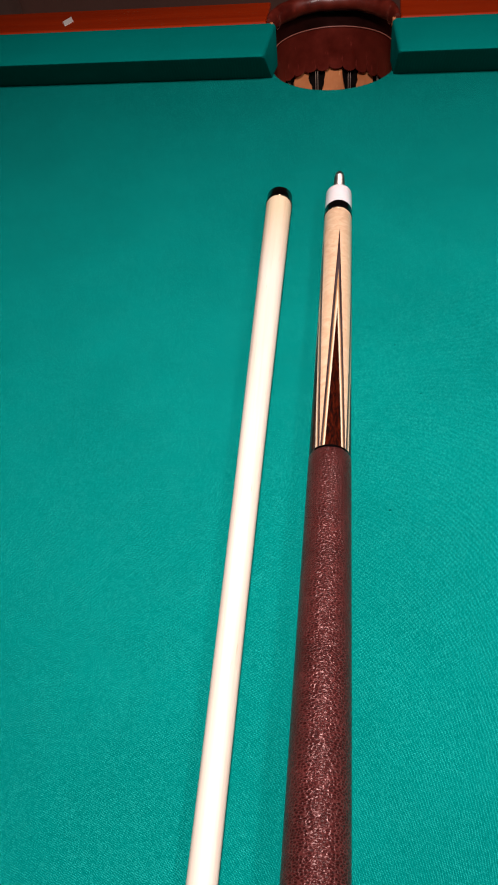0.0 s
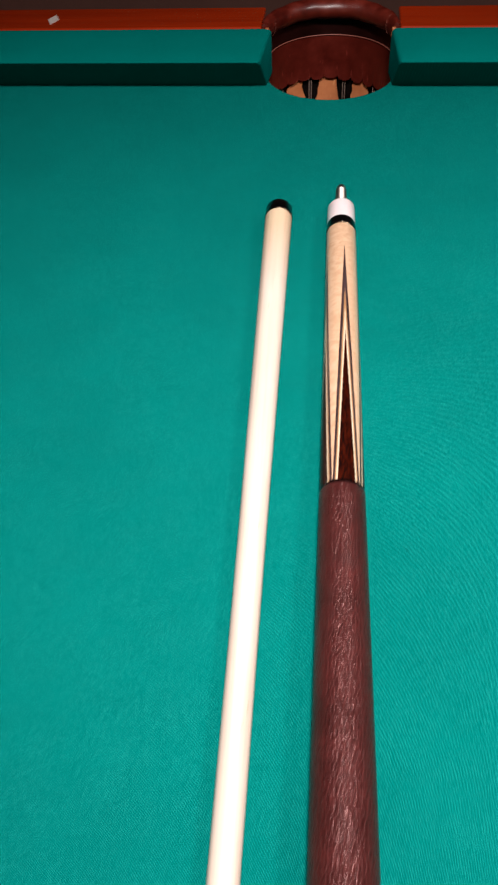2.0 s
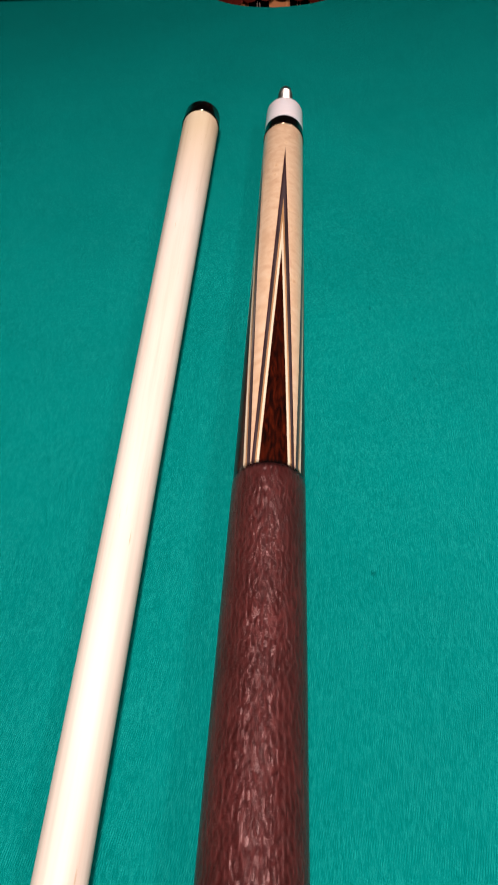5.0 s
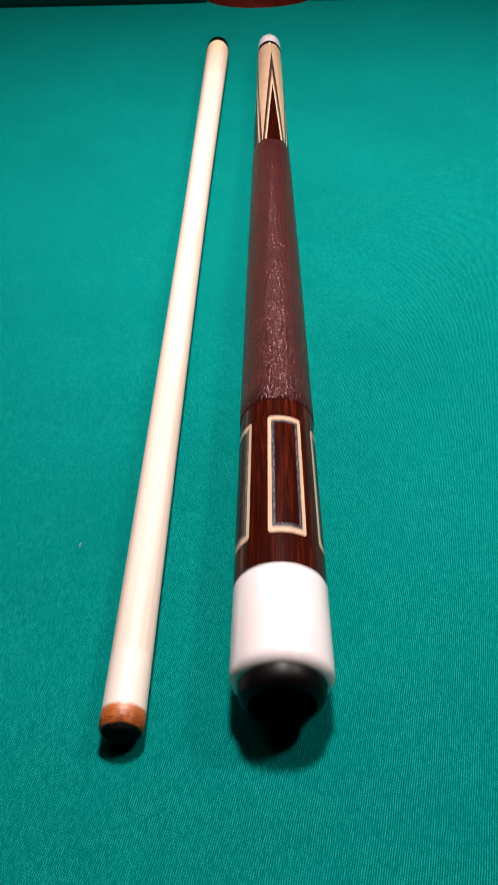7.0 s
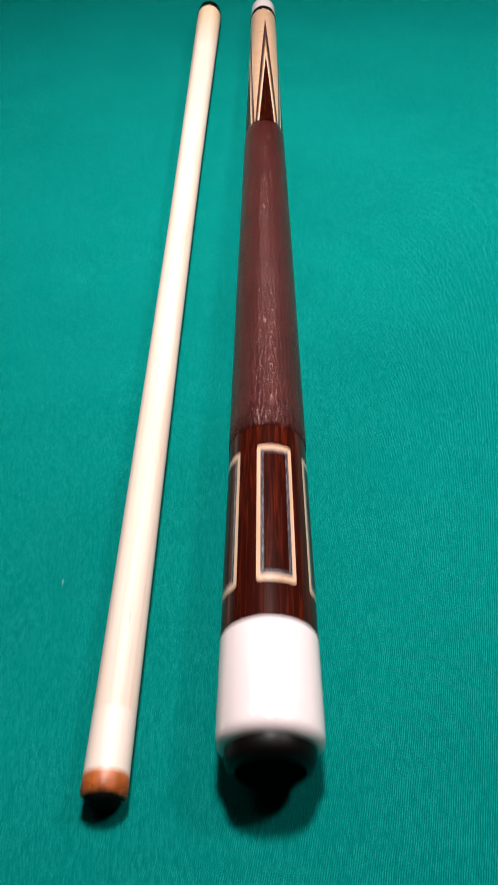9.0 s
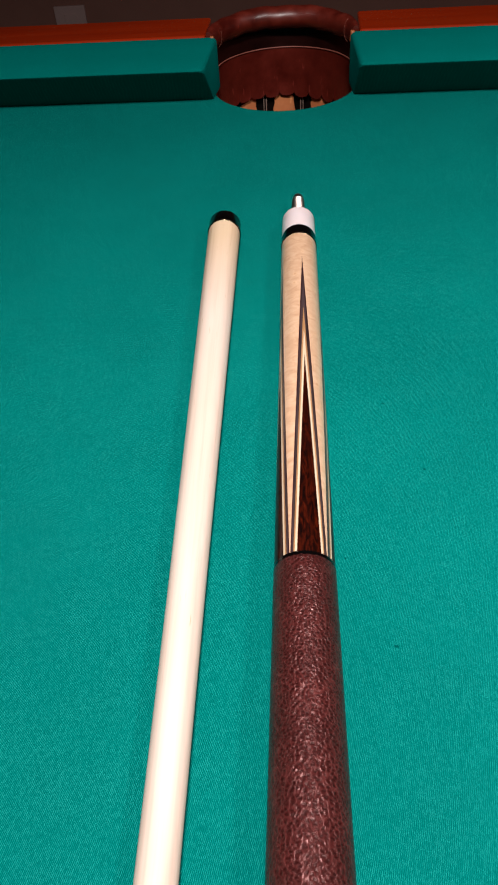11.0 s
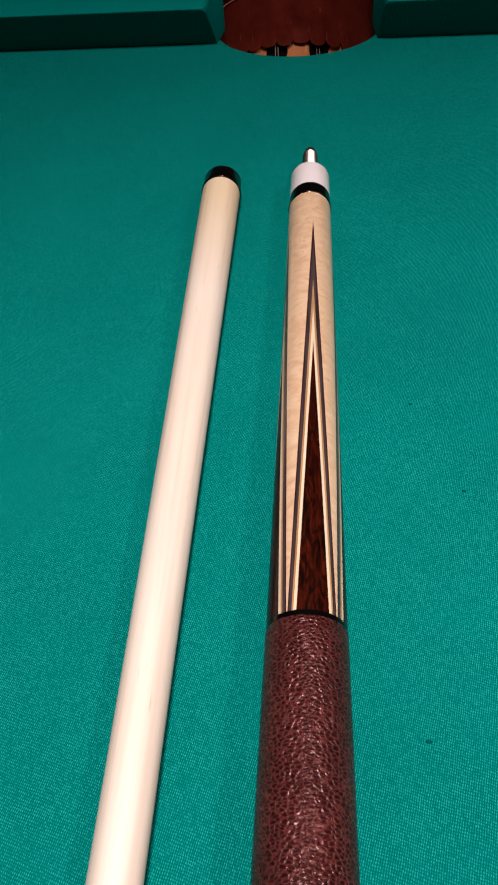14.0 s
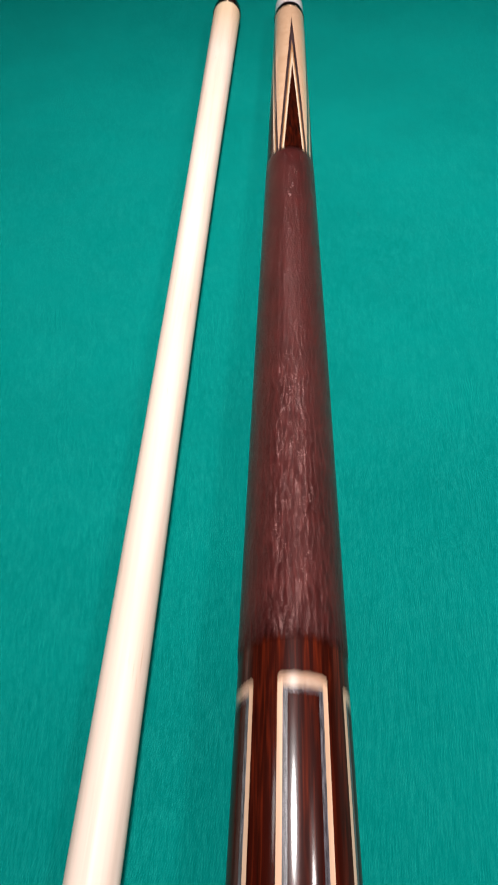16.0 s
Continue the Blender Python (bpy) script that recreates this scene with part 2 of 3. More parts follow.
# near black: the shade under the lip is put into this leather's colour
SHADED_COLLAR = make_pocket_leather("shaded_collar_leather", (0.00648, 0.0013, 0.00101), (0.01584, 0.00252, 0.00187), 0.2)
WORN_LEATHER = make_pocket_leather("worn_tan_leather", (0.2448, 0.0612, 0.02016), (0.3744, 0.1152, 0.0432))
STRAP_LEATHER = make_pocket_leather("tan_strap_leather", (0.50, 0.150, 0.055), (0.64, 0.240, 0.100))
PIPING = make_plain("tan_piping", (0.23, 0.066, 0.046), 0.5, vary=0.2, scale=200.0)
GAP_BLACK = make_plain("black_backing", (0.0050, 0.0032, 0.0028), 0.9, vary=0.4, specular=0.05)
CORD = make_plain("pale_cord", (0.252, 0.1728, 0.1368), 0.8, vary=0.2, scale=400.0)
RAIL_WOOD = make_rail_wood()
PEARL = make_plain("pearl_inlay", (0.5616, 0.4752, 0.4464), 0.18, coat=0.5, vary=0.08, scale=150.0)
SLATE = make_plain("slate", (0.0864, 0.0864, 0.0936), 0.7, vary=0.2, scale=20.0)
FLOOR_MAT = make_plain("dark_carpet", (0.072, 0.0396, 0.0288), 0.9, vary=0.25, scale=40.0, bump=0.5, distance=0.003)
WALL_MAT = make_plain("brown_wall_paint", (0.38, 0.175, 0.135), 0.7, vary=0.08, scale=6.0, bump=0.1)
CEILING_MAT = make_plain("ceiling_paint", (0.1008, 0.0792, 0.072), 0.8, vary=0.05, scale=5.0)
PLATE_MAT = make_plain("pale_plastic", (0.72, 0.50, 0.47), 0.4, vary=0.03)
STAND_IN_MAT = make_plain("pale_stand_in", (0.50, 0.31, 0.26), 0.8, vary=0.1, scale=12.0)
LINT_PALE = make_plain("pale_lint", (0.396, 0.4752, 0.4464), 0.9)
LINT_DARK = make_plain("dark_lint", (0.0, 0.0612, 0.054), 1.0, specular=0.0)


# ---- mesh tools ----
def part(name, bm, material, parent=None, label=""):
    """Links a bmesh as one mesh object under a thing or a part."""
    mesh = bpy.data.meshes.new(name)
    bmesh.ops.recalc_face_normals(bm, faces=bm.faces[:])
    bm.to_mesh(mesh)
    bm.free()
    mesh.materials.append(material)
    ob = new(name, mesh)
    ob.parent = parent
    if label:
        tagged(ob, label)
    return ob


def soft_shade(ob, degrees=40):
    ob.data.set_sharp_from_angle(angle=radians(degrees))
    return ob


def lathe(profile, segments=96, closed=True):
    """A turned body round the y axis, from (y, radius) points."""
    bm = bmesh.new()
    rings = []
    for y, r in profile:
        rings.append([bm.verts.new((r * math.sin(a), y, r * math.cos(a)))
                      for a in (2 * math.pi * k / segments for k in range(segments))])
    for a, b in zip(rings, rings[1:]):
        for k in range(segments):
            bm.faces.new((a[k], a[(k + 1) % segments], b[(k + 1) % segments], b[k]))
    if closed:
        bm.faces.new(rings[0])
        bm.faces.new(rings[-1])
    for f in bm.faces:
        f.smooth = len(f.verts) == 4
    return bm


def box(x0, x1, y0, y1, z0, z1, bevel=0.0):
    bm = bmesh.new()
    bmesh.ops.create_cube(bm, size=1.0)
    for v in bm.verts:
        v.co = ((x0 + x1) / 2 + v.co.x * (x1 - x0), (y0 + y1) / 2 + v.co.y * (y1 - y0), (z0 + z1) / 2 + v.co.z * (z1 - z0))
    if bevel:
        bmesh.ops.bevel(bm, geom=bm.edges[:], offset=bevel, segments=3, affect="EDGES", profile=0.5)
    return bm


def tube(points, radius, sides=12, caps=True):
    """A round bar along points; radius may be a list."""
    bm = bmesh.new()
    rings = []
    pts = [Vector(p) for p in points]
    for k, p in enumerate(pts):
        d = (pts[min(k + 1, len(pts) - 1)] - pts[max(k - 1, 0)]).normalized()
        side = d.cross(Vector((0, 0, 1)))
        side = side.normalized() if side.length > 1e-6 else Vector((1, 0, 0))
        up = side.cross(d)
        r = radius[k] if isinstance(radius, (list, tuple)) else radius
        rings.append([bm.verts.new(p + r * (math.cos(a) * side + math.sin(a) * up))
                      for a in (2 * math.pi * j / sides for j in range(sides))])
    for a, b in zip(rings, rings[1:]):
        for j in range(sides):
            bm.faces.new((a[j], a[(j + 1) % sides], b[(j + 1) % sides], b[j]))
    if caps:
        bm.faces.new(rings[0])
        bm.faces.new(rings[-1])
    for f in bm.faces:
        f.smooth = True
    return bm


# ---- room ----
def wall(name, *size):
    return tagged(part(name, box(*size), WALL_MAT), "dark brown painted room wall", "wall", kind="structure")


tagged(part("floor", box(-2.7, 2.7, -2.7, 2.7, -0.90, -0.80), FLOOR_MAT), "dark brown carpeted floor", "floor", kind="structure")
tagged(part("ceiling", box(-2.7, 2.7, -2.7, 2.7, 1.75, 1.85), CEILING_MAT), "plain pale ceiling", "ceiling", kind="structure")
wall("wall_north", -2.7, 2.7, 2.6, 2.7, -0.80, 1.75)
wall("wall_south", -2.7, 2.7, -2.7, -2.6, -0.80, 1.75)
wall("wall_east", 2.6, 2.7, -2.6, 2.6, -0.80, 1.75)
wall("wall_west", -2.7, -2.6, -2.6, 2.6, -0.80, 1.75)

outlet = tagged(new("wall_plate"), "pale plastic wall plate on the brown wall", "wall plate")
outlet.location = (-0.632, 2.594, -0.40)
part("plate", box(-0.044, 0.044, -0.004, 0.006, -0.062, 0.062, 0.002), PLATE_MAT, outlet)
for z in (-0.027, 0.027):
    part("socket_face", box(-0.016, 0.016, -0.0065, -0.004, z - 0.014, z + 0.014, 0.001), PLATE_MAT, outlet)

# box shape added for a lighter area by the wall, its nature unknown
stand_in = tagged(new("stand_in"), "pale box-shaped stand-in for an unidentified light area by the wall", "box")
stand_in.location = (-1.33, 2.36, -0.80)
part("box_body", box(-0.33, 0.33, -0.22, 0.22, 0, 0.42, 0.004), STAND_IN_MAT, stand_in)
for s in (-1, 1):
    part("flap", box(-0.32, 0.32, min(s * 0.004, s * 0.215), max(s * 0.004, s * 0.215), 0.4205, 0.4245), STAND_IN_MAT, stand_in)


# ---- pool table ----
SKEW = -1.4
table = tagged(new("pool_table"), "pool table with green worsted cloth, mahogany rail and leather drop pocket", "pool table")
table.matrix_world = pose(-0.0125, 0.9208, 0.0, 0, 0, SKEW)   # origin: cushion nose line, middle of the side pocket
PV, PR = 0.067, 0.067                                          # pocket centre behind the nose line, and its radius


def bed_sheet():
    bm = bmesh.new()
    start = math.asin((PV - 0.06) / PR)
    arc = [math.pi + start + (math.pi - 2 * start) * k / 60 for k in range(61)]
    rings = []
    for r, z in ((PR + 0.004, 0.0), (PR + 0.002, -0.0006), (PR + 0.0006, -0.002), (PR, -0.0045), (PR, -0.034)):
        rings.append([bm.verts.new((r * math.cos(a), PV + r * math.sin(a), z)) for a in arc])
    for a, b in zip(rings, rings[1:]):
        for k in range(60):
            bm.faces.new((a[k], a[k + 1], b[k + 1], b[k])).smooth = True
    edge = [bm.verts.new(p) for p in ((1.12, 0.06, 0), (1.12, -1.30, 0), (-1.12, -1.30, 0), (-1.12, 0.06, 0))]
    f = bm.faces.new(rings[0] + edge)
    bmesh.ops.triangulate(bm, faces=[f])
    return bm


part("bed_cloth", bed_sheet(), CLOTH, table, "teal green woven worsted cloth")
part("slate", box(-1.12, 1.12, -1.30, -0.012, -0.030, -0.004), SLATE, table)
part("table_frame", box(-1.02, 1.02, -1.22, -0.06, -0.80, -0.031), RAIL_WOOD, table, "dark mahogany table base")

NOSE = [(0.0600, 0.0002), (0.0295, 0.0002), (0.0160, 0.0160), (0.0022, 0.0322), (0.0014, 0.0331), (0.0003, 0.0343), (0.0, 0.0350),
        (0.0006, 0.0362), (0.0022, 0.0370), (0.0200, 0.0395), (0.0400, 0.0422), (0.0565, 0.0440), (0.0600, 0.0438)]


def cushion(side):
    bm = bmesh.new()
    rings = []
    # the mouth of the pocket is wider at the nose than at the throat, its corner rounded
    for inset, shrink in ((0.0, 0.0042), (0.0008, 0.0022), (0.0022, 0.0008), (0.0045, 0.0), (0.014, 0.0), (0.2, 0.0), (1.05, 0.0)):
        ring = []
        for v, z in NOSE:
            u = 0.0675 - 0.0060 * v / 0.057 + inset
            ring.append(bm.verts.new((side * u, v + (shrink if v < 0.003 else 0), z - (shrink * 0.8 if 0.0 < v and z > 0.03 else 0))))
        rings.append(ring)
    for a, b in zip(rings, rings[1:]):
        for k in range(len(NOSE)):
            f = bm.faces.new((a[k], a[(k + 1) % len(NOSE)], b[(k + 1) % len(NOSE)], b[k]))
            f.smooth = True
    bm.faces.new(rings[0])
    bm.faces.new(rings[-1])
    return bm


for side in (-1, 1):
    soft_shade(part("cushion", cushion(side), TIGHT_CLOTH, table, "rubber cushion wrapped in green cloth"), 35)
    u0, u1 = sorted((side * (0.0712 if side < 0 else 0.0692), side * 1.12))
    rail = part("rail", box(u0, u1, 0.0605, 0.117, -0.075, 0.0450, 0.0025), RAIL_WOOD, table, "glossy red mahogany rail")


def sight():
    bm = bmesh.new()
    top = [bm.verts.new((x, y, 0.0454)) for x, y in ((-0.0062, 0), (0, -0.013), (0.0062, 0), (0, 0.013))]
    low = [bm.verts.new((v.co.x, v.co.y, 0.0440)) for v in top]
    bm.faces.new(top)
    for k in range(4):
        bm.faces.new((top[k], top[(k + 1) % 4], low[(k + 1) % 4], low[k]))
    return bm


part("rail_sight", sight(), PEARL, table, "pearl diamond inlaid in the rail").location = (-0.2985, 0.0855, 0)


def arc_points(r, z, a0, a1, steps):
    return [(r * math.cos(radians(a0 + (a1 - a0) * k / steps)), PV + r * math.sin(radians(a0 + (a1 - a0) * k / steps)), z)
            for k in range(steps + 1)]


def piping_height(s):
    """The piping that parts collar and liner runs almost level, a little lower at the back."""
    return 0.0118 - 0.0014 * max(0.0, s)


def liner():
    """The leather wall of the pocket with its scalloped lower edge."""
    bm = bmesh.new()
    steps, lobes = 380, 19
    rng = random.Random(4)
    drop = [0.0052 * rng.uniform(0.55, 1.25) for _ in range(lobes + 1)]
    outer, inner = [], []
    for k in range(steps + 1):
        a = radians(-40 + 260 * k / steps)
        phase = (k / steps * lobes) % 1.0
        low = -0.0330 - drop[int(k / steps * lobes)] * math.sqrt(max(0.0, 1 - (2 * phase - 1) ** 2))
        for shell, ring in ((0.0, inner), (0.0022, outer)):
            column = []
            top = piping_height(math.sin(a)) if -6 < math.degrees(a) < 186 else -0.0038
            for z, lean in ((low, -0.0014 if shell == 0 else -0.001), (low + 0.003, -0.0006), (-0.018, 0.0), (-0.0075, 0.0), (top, 0.0)):
                r = PR - 0.0010 + shell + lean
                column.append(bm.verts.new((r * math.cos(a), PV + r * math.sin(a), z)))
            ring.append(column)
    for ring in (inner, outer):
        for a, b in zip(ring, ring[1:]):
            for j in range(4):
                bm.faces.new((a[j], a[j + 1], b[j + 1], b[j])).smooth = True
    for k in range(steps):
        bm.faces.new((inner[k][0], inner[k + 1][0], outer[k + 1][0], outer[k][0]))
        bm.faces.new((inner[k][4], inner[k + 1][4], outer[k + 1][4], outer[k][4]))
    return bm


def band(r0, r1, z0, z1, a0, a1, steps=60, bow=0.0):
    """A curved strap round the pocket."""
    bm = bmesh.new()
    cols = []
    for k in range(steps + 1):
        a = radians(a0 + (a1 - a0) * k / steps)
        col = []
        low = z0(a) if callable(z0) else z0
        for r, z in ((r0, low), (r0 - bow, (low + z1) / 2), (r0, z1), (r1, z1), (r1, low)):
            col.append(bm.verts.new((r * math.cos(a), PV + r * math.sin(a), z)))
        cols.append(col)
    for a, b in zip(cols, cols[1:]):
        for j in range(5):
            bm.faces.new((a[j], a[(j + 1) % 5], b[(j + 1) % 5], b[j])).smooth = True
    bm.faces.new(cols[0])
    bm.faces.new(cols[-1])
    return bm


pocket = soft_shade(part("pocket", liner(), POCKET_LEATHER, table, "dark red-brown leather pocket with scalloped edge"), 35)
soft_shade(part("collar_band", band(0.0664, 0.0684, lambda a: piping_height(math.sin(a)) - 0.001, 0.0300, -14, 194), SHADED_COLLAR, pocket, "leather collar band, darkened for the lip's shade"))
part("piping", tube([(x, y, piping_height((y - PV) / 0.0655)) for x, y, z in arc_points(0.0655, 0.0, -9, 189, 90)], 0.0006, 8), PIPING, pocket, "thin tan leather piping")
LIP = [(0.0668, 0.0270), (0.0630, 0.0276), (0.0585, 0.0292), (0.0545, 0.0320), (0.0520, 0.0357), (0.0512, 0.0395), (0.0520, 0.0430), (0.0545, 0.0460), (0.0580, 0.0478),
       (0.0615, 0.0485), (0.0650, 0.0484), (0.0680, 0.0474), (0.0697, 0.0452), (0.0701, 0.0420), (0.0701, 0.0270)]


def lip_width(a):
    """The rim is a crescent, broad at the back and narrow at its ends."""
    return 0.36 + 0.64 * max(0.0, math.sin(a)) ** 0.8


def lip():
    """The padded rim, a rounded section swept round the pocket, its ends cut square against the rails."""
    bm = bmesh.new()
    rings = []
    for k in range(97):
        a = radians(-3.5 + 187 * k / 96)
        pinch = 1.0 - 0.045 * max(0.0, abs(k - 48) / 48 * 12 - 11) ** 2
        sag = 0.0004 * math.sin(7 * a) + 0.0003 * math.sin(17 * a + 1)
        w = lip_width(a) * pinch
        rings.append([bm.verts.new(((0.0701 + (r - 0.0701) * w) * math.cos(a) - 0.0012, PV + (0.0713 + (r - 0.0701) * w) * math.sin(a),
                                    0.0385 + (z + sag - 0.0385) * pinch)) for r, z in LIP])
    for p, q in zip(rings, rings[1:]):
        for j in range(len(LIP)):
            bm.faces.new((p[j], p[(j + 1) % len(LIP)], q[(j + 1) % len(LIP)], q[j])).smooth = True
    bm.faces.new(rings[0])
    bm.faces.new(rings[-1])
    return bm


soft_shade(part("lip", lip(), LIP_LEATHER, pocket, "padded glossy leather lip"), 50)
for a, s in ((-6.0, 1), (186.0, -1)):
    x, y, z = arc_points(0.0650, 0.0395, a, a, 1)[0]
    bm = bmesh.new()
    bmesh.ops.create_uvsphere(bm, u_segments=20, v_segments=12, radius=1.0)
    for v in bm.verts:
        wobble = 1 + 0.15 * math.sin(5 * v.co.z + 3 * v.co.x * s)
        v.co = (x + 0.0028 * wobble * v.co.x - 0.0012, y + 0.0022 * v.co.y, z + 0.0062 * wobble * v.co.z)
    for f in bm.faces:
        f.smooth = True
    part("lip_tip", bm, WORN_LEATHER, pocket, "worn tan leather end of the lip")
for a in (15, 165):
    wide = 0.0096 * lip_width(radians(a))
    x, y, z = arc_points(0.0703 - wide, 0.0380, a, a, 1)[0]
    ring = [(x + wide * math.cos(b) * math.cos(radians(a)) - 0.0012, y + wide * math.cos(b) * math.sin(radians(a)), z + 0.0102 * math.sin(b))
            for b in (math.pi * 2 * k / 40 for k in range(41))]
    part("seam", tube(ring, 0.0002, 6), PIPING, pocket)
# black sheet added behind the straps; its colour stands for shade in their gaps
soft_shade(part("gap_backing", band(0.0712, 0.0728, -0.120, -0.030, -32, 212), GAP_BLACK, pocket))


def strap(middle, seed):
    """A leather pad that widens downwards, with frayed sides."""
    rng = random.Random(seed)
    bm = bmesh.new()
    front, back = [], []
    for j in range(15):
        z = -0.029 - 0.076 * j / 14
        half = float(np.interp(z, (-0.105, -0.085, -0.070, -0.055, -0.042, -0.029), (16.3, 15.5, 13.0, 10.0, 8.2, 7.6)))
        lo, hi = [radians(middle + s * (half + rng.uniform(-1.3, 0.7))) for s in (-1, 1)]
        for r, rows in ((0.0690, front), (0.0706, back)):
            rows.append([bm.verts.new(((r - 0.0006 * math.sin(math.pi * k / 8)) * math.cos(lo + (hi - lo) * k / 8),
                                       PV + (r - 0.0006 * math.sin(math.pi * k / 8)) * math.sin(lo + (hi - lo) * k / 8), z)) for k in range(9)])
    for rows in (front, back):
        for p, q in zip(rows, rows[1:]):
            for k in range(8):
                bm.faces.new((p[k], p[k + 1], q[k + 1], q[k])).smooth = True
    for k in (0, 8):
        for j in range(14):
            bm.faces.new((front[j][k], front[j + 1][k], back[j + 1][k], back[j][k]))
    return bm


for k in range(6):
    a = 93 + 33 * (k - 2.5 + 0.5)
    soft_shade(part("strap", strap(a, k), STRAP_LEATHER, pocket, "tan leather strap"))
    if k < 5:
        b = radians(a + 16.5)
        for r, off in ((0.0684, -0.012), (0.0686, 0.026)):
            part("cord", tube([(r * math.cos(b + off), PV + r * math.sin(b + off), z) for z in (-0.030, -0.055, -0.100)], 0.0004, 6), CORD, pocket)


# ---- cue ----
RC, RJ, SPAN = 0.0153, 0.0107, 0.737


def butt_radius(y):
    """A slightly hollow taper from the cap to the joint."""
    return float(np.interp(y, (-0.02, 0.034, 0.117, 0.25, 0.41, 0.52, 0.66, 0.74), (0.01535, 0.01515, 0.0146, 0.0138, 0.0124, 0.0118, 0.0111, 0.0107)))


butt = tagged(new("cue_butt"), "pool cue butt with maple forearm, brown leather wrap and white cap", "cue butt")
butt.matrix_world = pose(0, 0, RC, math.degrees(math.atan2(RJ - RC, SPAN)))


def turned(name, points, material, parent, label="", degrees=40):
    return soft_shade(part(name, lathe(points), material, parent, label), degrees)


def straight(y0, y1, extra=0.0, steps=8):
    return [(y0 + (y1 - y0) * k / steps, butt_radius(y0 + (y1 - y0) * k / steps) + extra) for k in range(steps + 1)]


def rounded(y0, y1, r0, r1, fillet0=0.0, fillet1=0.0):
    """A turned profile with rounded ends."""
    pts = []
    if fillet0:
        pts += [(y0 + fillet0 * (1 - math.cos(a)), r0 - fillet0 * (1 - math.sin(a))) for a in (math.pi / 2 * k / 8 for k in range(9))]
    else:
        pts.append((y0, r0))
    if fillet1:
        pts += [(y1 - fillet1 * (1 - math.sin(a)), r1 - fillet1 * (1 - math.cos(a))) for a in (math.pi / 2 * k / 8 for k in range(9))]
    else:
        pts.append((y1, r1))
    return pts


FACE, COLLAR, RING, WRAP0, WRAP1, CAP = 0.7005, 0.6752, 0.6655, 0.4105, 0.1172, 0.0340
turned("pin", [(FACE - 0.01, 0.0048)] + [(FACE + 0.0004 * k, 0.0049 - 0.000012 * k + (0.00024 if k % 2 else -0.00024)) for k in range(68)]
       + [(0.7282, 0.0040), (0.7322, 0.0038), (0.7335, 0.0032), (0.7338, 0.0018)], STEEL, butt, "polished steel joint pin", 30)
turned("joint_collar", rounded(COLLAR, FACE, butt_radius(COLLAR), butt_radius(FACE) - 0.0001, 0, 0.0018), WHITE_RESIN, butt, "white resin joint collar")
turned("joint_ring", straight(RING, COLLAR), BLACK_RESIN, butt, "glossy black ring")
turned("ring", [(RING - 0.0004 - 0.0010 * math.cos(a), butt_radius(RING) - 0.0001 + 0.0006 * math.sin(a)) for a in (math.pi * k / 10 for k in range(11))], SILVER, butt, "thin silver ring")
forearm = turned("forearm", straight(WRAP0, RING - 0.0006), FIGURED_MAPLE, butt, "pale figured maple forearm")
turned("wrap_groove", straight(WRAP0 - 0.0022, WRAP0 + 0.0004, 0.00018, 1), BLACK_RESIN, butt)
turned("wrap", [(WRAP1 + 0.0002, butt_radius(WRAP1) - 0.0003)] + straight(WRAP1 + 0.0008, WRAP0 - 0.0016, 0.00035, 30) + [(WRAP0 - 0.0008, butt_radius(WRAP0) - 0.0002)],
       WRAP_LEATHER, butt, "pebbled dark brown leather wrap", 60)
sleeve = turned("butt_sleeve", straight(CAP, WRAP1), SLEEVE_WOOD, butt, "glossy dark cocobolo sleeve")
turned("butt_cap", rounded(-0.0005, CAP, butt_radius(0) + 0.0002, butt_radius(CAP) + 0.0001, 0.0040, 0.0007), WHITE_RESIN, butt, "white resin butt cap")
bumper = turned("bumper", [(-0.0048, 0.0096), (-0.0059, 0.0098), (-0.0054, 0.0111), (-0.0044, 0.0121), (-0.0030, 0.0127), (-0.0010, 0.0130), (0.004, 0.0130)],
       BLACK_RUBBER, butt, "black rubber bumper")
turned("bumper_face", [(-0.0054, 0.0010), (-0.0056, 0.0050), (-0.0061, 0.0092), (-0.0060, 0.0098), (-0.0057, 0.0100)], MATT_RUBBER, bumper, "matt dished rubber face", 60)
TURNS = (0.16, 0.16 - 1.31, 0.16 + 1.32, 0.16 + math.pi)


def inlay(outline, lift, middle, steps=40):
    """A thin inlay on the butt's surface between two edges, given as (y, left, right) in radians about middle."""
    bm = bmesh.new()
    rows = []
    for y, left, right in outline:
        r = butt_radius(y) + lift
        across = 14
        rows.append([bm.verts.new((r * math.sin(a), y, r * math.cos(a)))
                     for a in (middle + left + (right - left) * k / across for k in range(across + 1))])
    for a, b in zip(rows, rows[1:]):
        for k in range(len(a) - 1):
            bm.faces.new((a[k], a[k + 1], b[k + 1], b[k])).smooth = True
    return bm


def outward(ob):
    """The face normals of an inlay point away from the cue's axis."""
    bm = bmesh.new()
    bm.from_mesh(ob.data)
    for f in bm.faces:
        c = f.calc_center_median()
        if f.normal.x * c.x + f.normal.z * c.z < 0:
            f.normal_flip()
    bm.to_mesh(ob.data)
    bm.free()
    return ob


def spear(tip, half):
    """A long point that narrows from the wrap to its tip."""
    rows = []
    for k in range(25):
        y = WRAP0 + (tip - WRAP0) * k / 24
        w = half * butt_radius(WRAP0) / butt_radius(y) * (1 - k / 24) + 0.0004
        rows.append((y, -w, w))
    return rows


